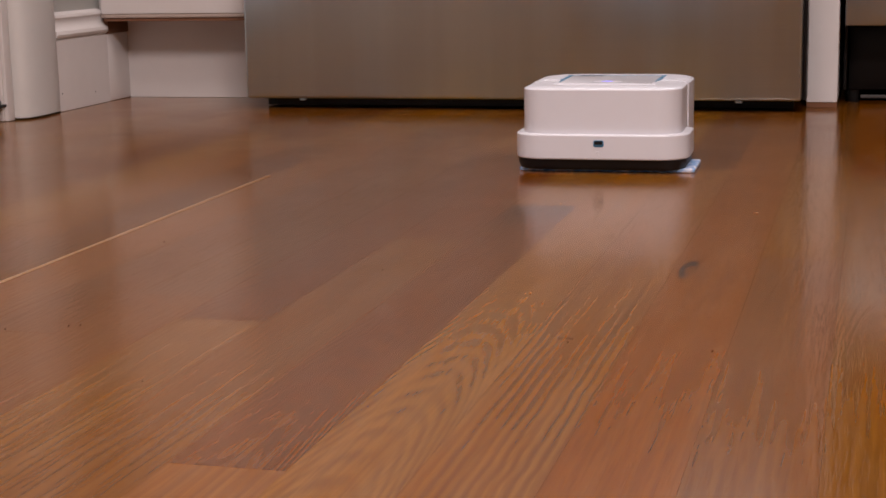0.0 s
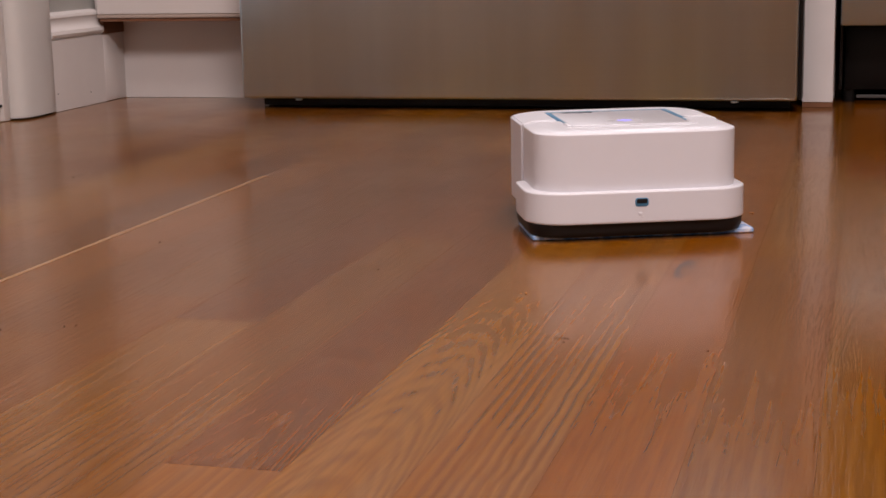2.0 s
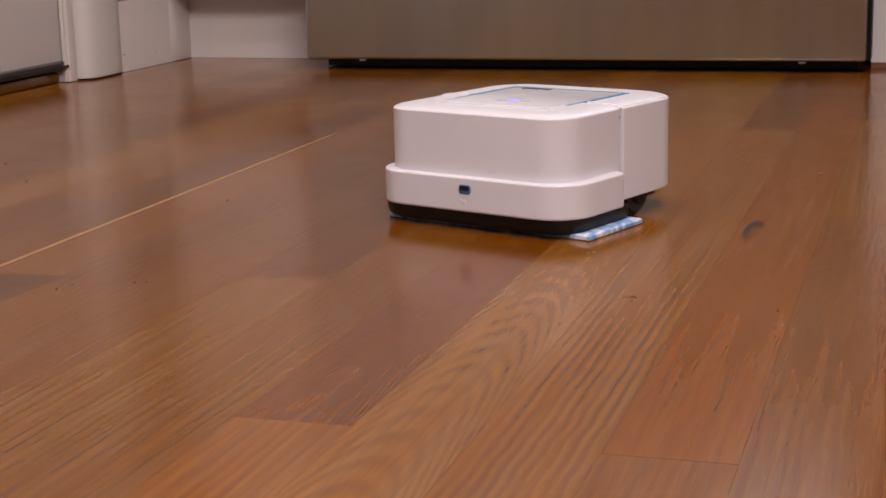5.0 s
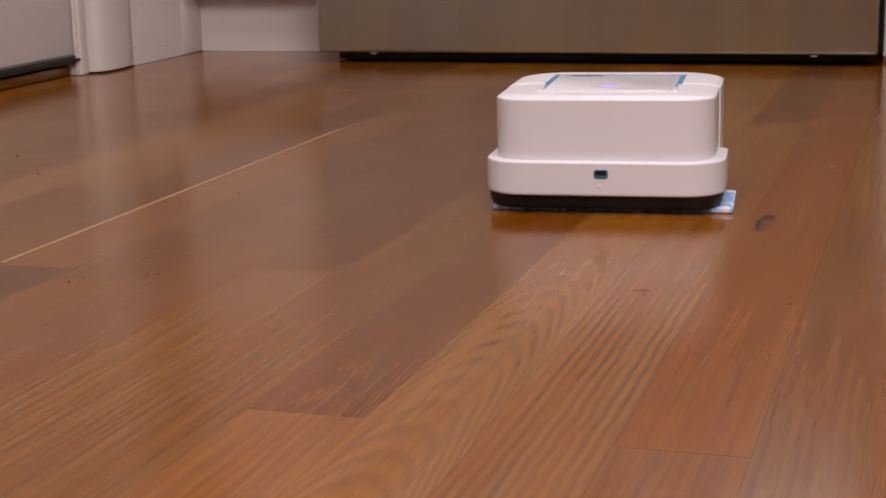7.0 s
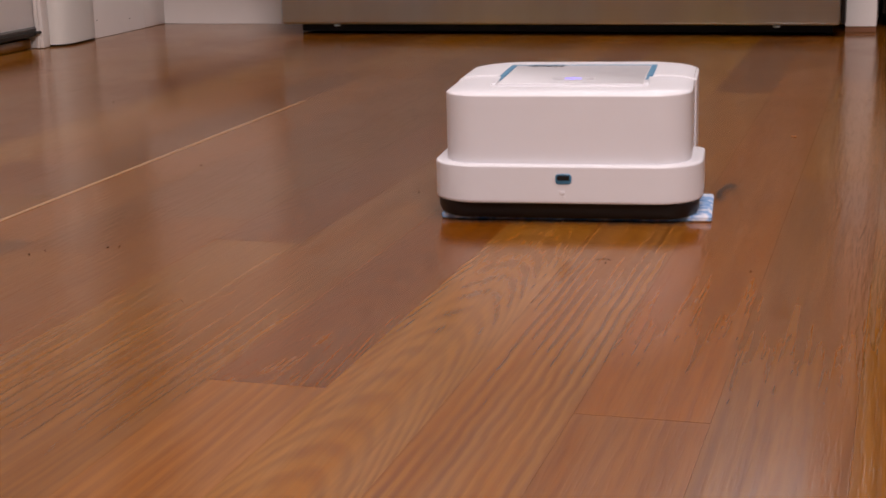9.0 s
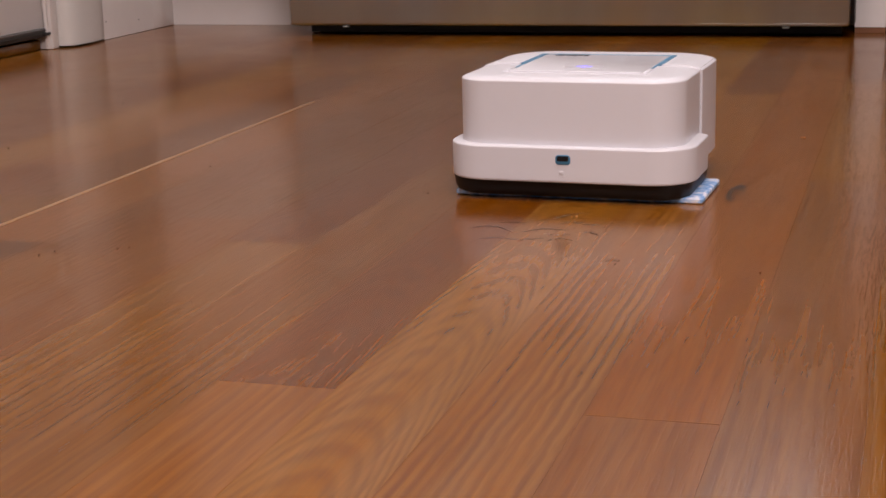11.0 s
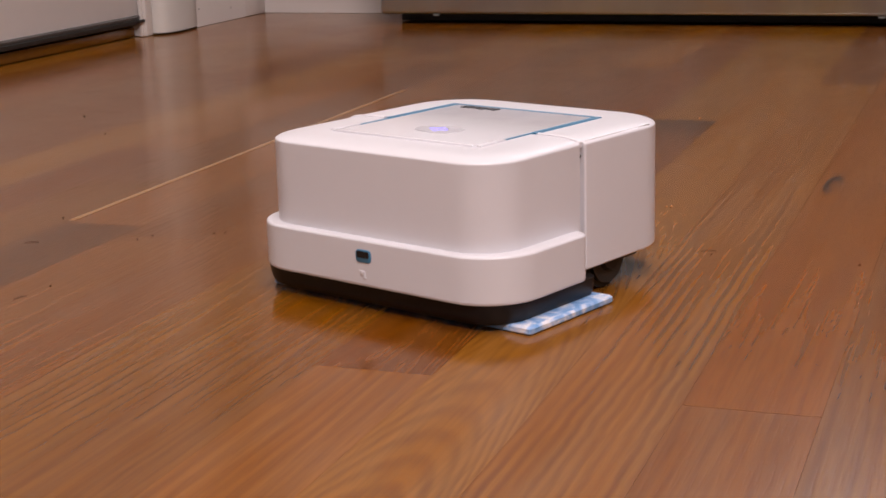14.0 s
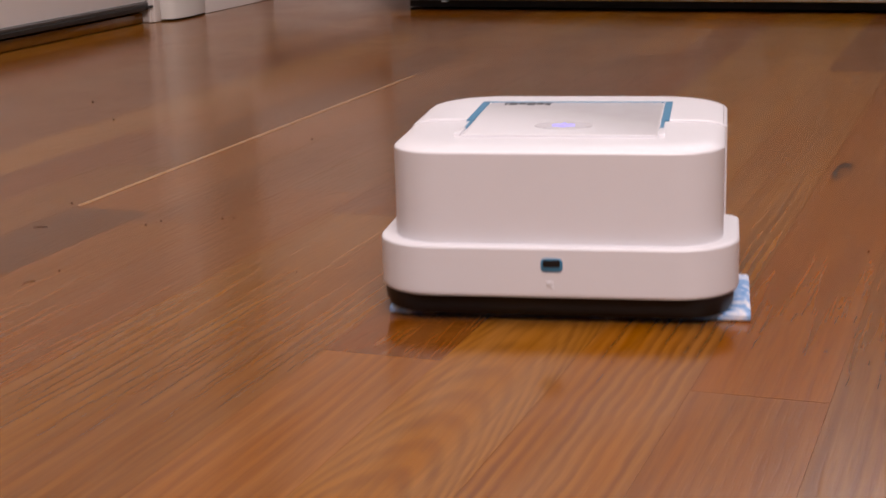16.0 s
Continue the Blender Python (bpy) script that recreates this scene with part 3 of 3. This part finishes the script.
        for x, drop in ((0.0532, 0.0), (0.0637, 0.0), (0.0687, 0.0001), (0.0727, 0.0005), (0.0762, 0.0011), (0.0785, 0.0018), (0.0800, 0.0026)):
            z = ZT - drop
            rows.append([bm.verts.new((sx * x, y, zz)) for y, zz in ((SEAM - 0.0021, z - 0.002), (SEAM - 0.0021, z + 0.0003), (SEAM - 0.0012, z + 0.0009), (SEAM + 0.0004, z + 0.0006), (SEAM + 0.0004, z - 0.002))])
        for a, b in zip(rows, rows[1:]):
            for i in range(5):
                bm.faces.new((a[i], a[(i + 1) % 5], b[(i + 1) % 5], b[i]))
        bm.faces.new(rows[0])
        bm.faces.new(rows[-1][::-1])
        part("seam_lip", bm, SHELL, top, "thin raised lip at the shell seam")
    # The charging port in the bumper.
    port = part("port", loft([([(x, z) for x, z in rounded(-0.0053 + i, 0.0053 - i, 0.0272 + i, 0.0340 - i, 0.0022 - i * 0.5, 0.0022 - i * 0.5, 5)], -d) for i, d in ((0.0, -0.004), (0.0, 0.0003), (0.0004, 0.0006))]), BLUE_PLASTIC, top, "blue rounded sensor port")
    for v in port.data.vertices:
        x, z, y = v.co
        v.co = (x, y, z)
    slot = part("slot", loft([(rounded(-0.0041, 0.0041, 0.0298, 0.0333, 0.0008, 0.0008, 4), d) for d in (-0.0009, 0.003)]), BLACK_PLASTIC, port, "dark slot")
    for v in slot.data.vertices:
        x, z, y = v.co
        v.co = (x, y, z)
    for ob in (port, slot):
        ob.data.flip_normals()
    icon = box(-0.0026, 0.0008, -0.0004, 0.002, 0.0200, 0.0228, 0.0004)
    box(-0.0006, 0.0012, -0.0004, 0.002, 0.0186, 0.0197, 0.0002, 1, icon)
    box(-0.0034, -0.0028, -0.0003, 0.002, 0.0222, 0.0232, 0.0002, 1, icon)
    part("drop_mark", icon, SHELL, top, "small embossed mark")
    return top


ROBOT = robot_mop()

# ---- oak strips of the floor ----
EASE = 0.00005


def board(bm, x0, x1, y0, y1):
    """A board with its long edges eased, its top at floor level."""
    rows = [[bm.verts.new((x, y, z)) for x, z in ((x0, -0.0118), (x1, -0.0118), (x1, -EASE), (x1 - EASE, 0.0), (x0 + EASE, 0.0), (x0, -EASE))] for y in (y0, y1)]
    for i in range(6):
        bm.faces.new((rows[0][i], rows[0][(i + 1) % 6], rows[1][(i + 1) % 6], rows[1][i]))
    bm.faces.new(rows[0][::-1])
    bm.faces.new(rows[1])
    return bm


unit = {}
for key, mat in OAK.items():
    unit[key] = mesh_of("plank", board(bmesh.new(), -PITCH / 2 + 0.00003, PITCH / 2 - 0.00003, 0.0, 1.0), mat, False)


def plank(strip, y0, y1, tone, kind):
    """One board of the strip that lies left of seam number `strip`."""
    ob = new("plank", unit[tone, kind])
    ob.parent = FLOOR
    ob.location = (SEAM_X - PITCH * (strip + 0.5), y0 + 0.0001, 0)
    ob.scale = (1, y1 - y0 - 0.0002, 1)


# Joints and tones that are plain to see; the others follow by chance.
KNOWN = {
    -2: ([0.35, 1.62], ["tan arched", "brown straight"]),
    -1: ([0.2, 0.915], ["umber straight", "tan arched"]),
    0: ([-0.1, 1.15], ["umber straight", "tan straight"]),
    1: ([0.618, 1.80], ["orange knotted", "tan straight"]),
    2: ([0.25, 1.594], ["honey bold", "brown straight"]),
    3: ([0.05, 1.72], ["honey broad", "tan straight"]),
    4: ([0.628, 1.350], ["russet stained", "tan straight"]),
    5: ([0.1, 1.179], ["russet straight", "russet straight"]),
    6: ([0.893, 1.690], ["brown arched", "honey straight"]),
    7: ([0.95, 1.60], ["brown bold", "umber arched"]),
    8: ([0.84, 1.95], ["brown straight", "umber straight"]),
    9: ([0.867, 1.85], ["tan straight", "tan straight"]),
    10: ([0.2, 1.0], ["brown straight", "brown streaky"]),
    11: ([0.35, 1.126], ["brown straight", "tan straight"]),
    12: ([0.4, 1.85], ["tan straight", "brown straight"]),
    13: ([0.6, 1.505], ["brown straight", "brown straight"]),
    14: ([0.5, 1.62], ["brown straight", "tan arched"]),
    15: ([0.7, 1.25], ["brown straight", "brown straight"]),
}
dice = random.Random(7)
NEAR = {9: "dark arched", 8: "umber straight", 7: "umber straight", 6: "umber straight", 5: "orange straight", 4: "honey straight", 3: "honey arched", 2: "honey straight", 1: "tan straight"}
TONES = ["tan", "tan", "tan", "orange", "brown"]
for strip in range(-14, 23):
    joints, tones = KNOWN.get(strip, ([dice.uniform(-0.1, 0.6), dice.uniform(1.0, 1.8)], []))
    ends = [-1.2, -0.6 + dice.uniform(0, 0.35)] + list(joints) + [min(joints[-1] + dice.uniform(0.45, 0.8), 2.3), 2.83]
    for n, (a, b) in enumerate(zip(ends, ends[1:])):
        given = tones[n - 2].split() if 0 <= n - 2 < len(tones) else (dice.choice(TONES), dice.choice(["straight", "straight", "arched"]))
        if n == 1 and strip in NEAR:
            given = NEAR[strip].split()
        plank(strip, a, b, *given)

# A narrow pale strip along seam number 10.
sliver = new("plank", unit["pale_seam", "straight"])
sliver.parent = FLOOR
sliver.location = (SEAM_X - PITCH * 10 + 0.0010, 0.872, 0.0002)
sliver.scale = (0.078, 0.62, 1)

# The boards of the rest of the room, past those that the robot cleans.
field = bmesh.new()
for strip in range(-53, 23):
    x0 = SEAM_X - PITCH * (strip + 1)
    at = -5.05 + dice.uniform(0.2, 0.9) - 0.9
    stop = -1.2 if strip >= -14 else 2.83
    while at < stop - 0.01:
        to = min(at + dice.uniform(0.5, 1.3), stop)
        board(field, x0 + 0.00003, x0 + PITCH - 0.00003, max(at, -5.05) + 0.0001, to - 0.0001)
        at = to
tagged(part("plank", field, OAK_FIELD, FLOOR), kind="stuff")

# ---- crumbs on the boards ----
def crumb(x, y, size, material, label):
    bm = bmesh.new()
    bmesh.ops.create_icosphere(bm, subdivisions=1, radius=size)
    for v in bm.verts:
        v.co = Vector((v.co.x * dice.uniform(0.7, 1.4), v.co.y * dice.uniform(0.7, 1.4), v.co.z * dice.uniform(0.4, 0.6)))
    ob = thing("crumb", bm, material, label, "crumb", group="crumbs on the floor")
    ob.location = (x, y, size * 0.45)


for x, y, size in ((-0.522, 0.833, 0.0011), (-0.518, 0.845, 0.0009), (-0.605, 0.877, 0.0011), (-0.476, 0.864, 0.0009), (-0.482, 0.860, 0.0010), (-0.512, 0.721, 0.0010), (-0.839, 1.273, 0.0014), (-0.763, 1.187, 0.0012), (-0.083, 0.873, 0.0009), (-0.545, 1.134, 0.0010), (-0.795, 1.458, 0.0012), (-0.379, 0.752, 0.0006), (-0.1674, 0.8782, 0.0008), (-0.171, 0.8384, 0.0007), (-0.338, 1.059, 0.0008)):
    crumb(x, y, size * 0.8, DUST, "tiny dark crumb lying on the oak floor")
for x, y, size in ((-0.216, 1.000, 0.0011), (-0.219, 0.998, 0.0008), (-0.091, 1.335, 0.0013), (-0.0935, 1.336, 0.0009), (-0.265, 1.360, 0.0011)):
    crumb(x, y, size * 0.85, CHIP, "tiny pale crumb lying on the oak floor")
for x, y, turn in ((-0.170, 0.884, 10), (-0.584, 0.809, 20), (-0.513, 0.694, 75)):
    bm = bmesh.new()
    ring = []
    for i in range(9):
        a = radians(-70 + 140 * i / 8)
        p = Vector((0.0048 * math.sin(a), 0.0026 * math.cos(a), 0.0003))
        ring.append([bm.verts.new(p + Vector(o)) for o in ((0, 0.00014, -0.0002), (0, -0.00014, -0.0002), (0, 0, 0.0001))])
    for a, b in zip(ring, ring[1:]):
        for i in range(3):
            bm.faces.new((a[i], a[(i + 1) % 3], b[(i + 1) % 3], b[i]))
    hair = thing("lint_thread", bm, DUST, "short dark curled thread on the oak floor", "lint", group="lint on the floor")
    hair.matrix_basis = pose(x, y, 0.0001, 0, 0, turn)


# ---- the water that the robot sprays and then wipes up ----
WATER = Nodes("clear_water", 0.06)
WATER.colour((0.95, 0.97, 1.0))
WATER.bsdf.inputs["Transmission Weight"].default_value = 1.0
WATER.bsdf.inputs["IOR"].default_value = 1.33
SPRAY_X, SPRAY_Y = -0.228, 0.955


def trickle(points, width):
    """A thin raised thread of water along a bent line."""
    bm = bmesh.new()
    rows = []
    n = 8 * (len(points) - 1)
    for i in range(n + 1):
        f = i / n * (len(points) - 1)
        k = min(int(f), len(points) - 2)
        a, b = Vector((*points[k], 0)), Vector((*points[k + 1], 0))
        p = a.lerp(b, f - k) - Vector((SPRAY_X, SPRAY_Y, 0))
        side = Vector((-(b - a).y, (b - a).x, 0)).normalized()
        w = width * (0.25 + 0.75 * math.sin(math.pi * i / n) ** 0.6) * (0.8 + 0.4 * noise.noise(p * 300))
        p += side * (0.0011 * math.sin(i * 1.7 + points[0][0] * 900))
        rows.append([bm.verts.new(p + side * (w * o) + Vector((0, 0, 0.00015 + 0.18 * w * h))) for o, h in ((-1, 0), (-0.6, 0.65), (0, 1), (0.6, 0.65), (1, 0))])
    for a, b in zip(rows, rows[1:]):
        for i in range(5):
            bm.faces.new((a[i], a[(i + 1) % 5], b[(i + 1) % 5], b[i]))
    bm.faces.new(rows[0])
    bm.faces.new(rows[-1][::-1])
    return bm


WATER_MARKS = empty("sprayed_water", pose(SPRAY_X, SPRAY_Y, 0), "thin wet trickles of sprayed water on the oak floor", "water")
for points, width in (
    (((-0.262, 0.9745), (-0.252, 0.978), (-0.244, 0.972)), 0.0016),
    (((-0.222, 0.978), (-0.213, 0.983), (-0.202, 0.977), (-0.194, 0.981)), 0.0016),
    (((-0.226, 0.948), (-0.218, 0.9445), (-0.210, 0.9485)), 0.0017),
    (((-0.239, 0.979), (-0.229, 0.992), (-0.2205, 1.008), (-0.210, 1.014)), 0.0017),
    (((-0.277, 0.954), (-0.269, 0.9635), (-0.2585, 0.9614), (-0.246, 0.948)), 0.0020),
    (((-0.242, 0.950), (-0.230, 0.962), (-0.214, 0.959)), 0.0020),
    (((-0.263, 0.927), (-0.252, 0.933), (-0.2376, 0.928), (-0.224, 0.936)), 0.0018),
    (((-0.2204, 0.929), (-0.2136, 0.938), (-0.204, 0.933)), 0.0017),
    (((-0.203, 0.9545), (-0.198, 0.958), (-0.191, 0.948)), 0.0017),
):
    part("trickle", trickle(points, width * 0.7), WATER.mat, WATER_MARKS)

# ---- the way of the robot ----
ROBOT_WAY = [
    (0.0, pose(-0.2624, 1.5444, 0, 0, 0, 1.06)),
    (0.5, pose(-0.2578, 1.4869, 0, 0, 0, 1.69)),
    (1.0, pose(-0.2269, 1.3568, 0, 0, 0, 9.62)),
    (1.5, pose(-0.1811, 1.2303, 0, 0, 0, 18.33)),
    (2.0, pose(-0.1662, 1.1980, 0, 0, 0, 20.89)),
    (2.5, pose(-0.1970, 1.2523, 0, 0, 0, 13.27)),
    (3.0, pose(-0.2385, 1.3710, 0, 0, 0, -1.03)),
    (3.45, pose(-0.2400, 1.3780, 0, 0, 0, -1.60)),
    (3.95, pose(-0.2440, 1.3010, 0, 0, 0, -4.60)),
    (4.45, pose(-0.2760, 1.1650, 0, 0, 0, -12.80)),
    (4.95, pose(-0.3180, 1.0570, 0, 0, 0, -20.00)),
    (5.25, pose(-0.3215, 1.0440, 0, 0, 0, -20.00)),
    (5.5, pose(-0.3084, 1.0740, 0, 0, 0, -16.27)),
    (6.0, pose(-0.2624, 1.1827, 0, 0, 0, -2.73)),
    (6.5, pose(-0.2552, 1.1919, 0, 0, 0, -0.02)),
    (7.0, pose(-0.2399, 1.0993, 0, 0, 0, 5.43)),
    (7.5, pose(-0.1992, 0.9571, 0, 0, 0, 14.07)),
    (8.0, pose(-0.1633, 0.8751, 0, 0, 0, 19.92)),
    (8.5, pose(-0.1692, 0.8861, 0, 0, 0, 18.37)),
    (9.0, pose(-0.2122, 0.9707, 0, 0, 0, 5.70)),
    (9.45, pose(-0.2345, 1.0430, 0, 0, 0, -2.30)),
    (11.5, pose(-0.2337, 1.0403, 0, 0, 0, -2.30)),
    (12.0, pose(-0.2320, 1.0378, 0, 0, 0, -1.05)),
    (12.5, pose(-0.2406, 0.9694, 0, 0, 0, -4.44)),
    (13.0, pose(-0.2733, 0.8333, 0, 0, 0, -12.72)),
    (13.5, pose(-0.3130, 0.7230, 0, 0, 0, -19.86)),
    (14.0, pose(-0.3165, 0.7135, 0, 0, 0, -19.89)),
    (14.5, pose(-0.2808, 0.7834, 0, 0, 0, -11.28)),
    (15.0, pose(-0.2489, 0.8785, 0, 0, 0, 1.96)),
    (15.5, pose(-0.2467, 0.8324, 0, 0, 0, 2.36)),
    (16.0, pose(-0.2142, 0.6908, 0, 0, 0, 10.14)),
]


def motions():
    walk(ROBOT, ROBOT_WAY)
    # The water waits in the tank, is sprayed out before the pause, and goes into the pad as the robot wipes over it.
    tank, pad = pose(0.005, 0.085, 0.045), pose(0.005, 0.052, 0.0012)
    out = pose(SPRAY_X, SPRAY_Y, 0)
    rows = [(t, m @ tank) for t, m in ROBOT_WAY if t < 10]
    rows += [(10.2, ROBOT_WAY[-10][1] @ tank), (10.6, out), (12.5, out), (12.6, out)]
    rows += [(t, m @ pad) for t, m in ROBOT_WAY if t > 12.9]
    walk(WATER_MARKS, rows)


motions()
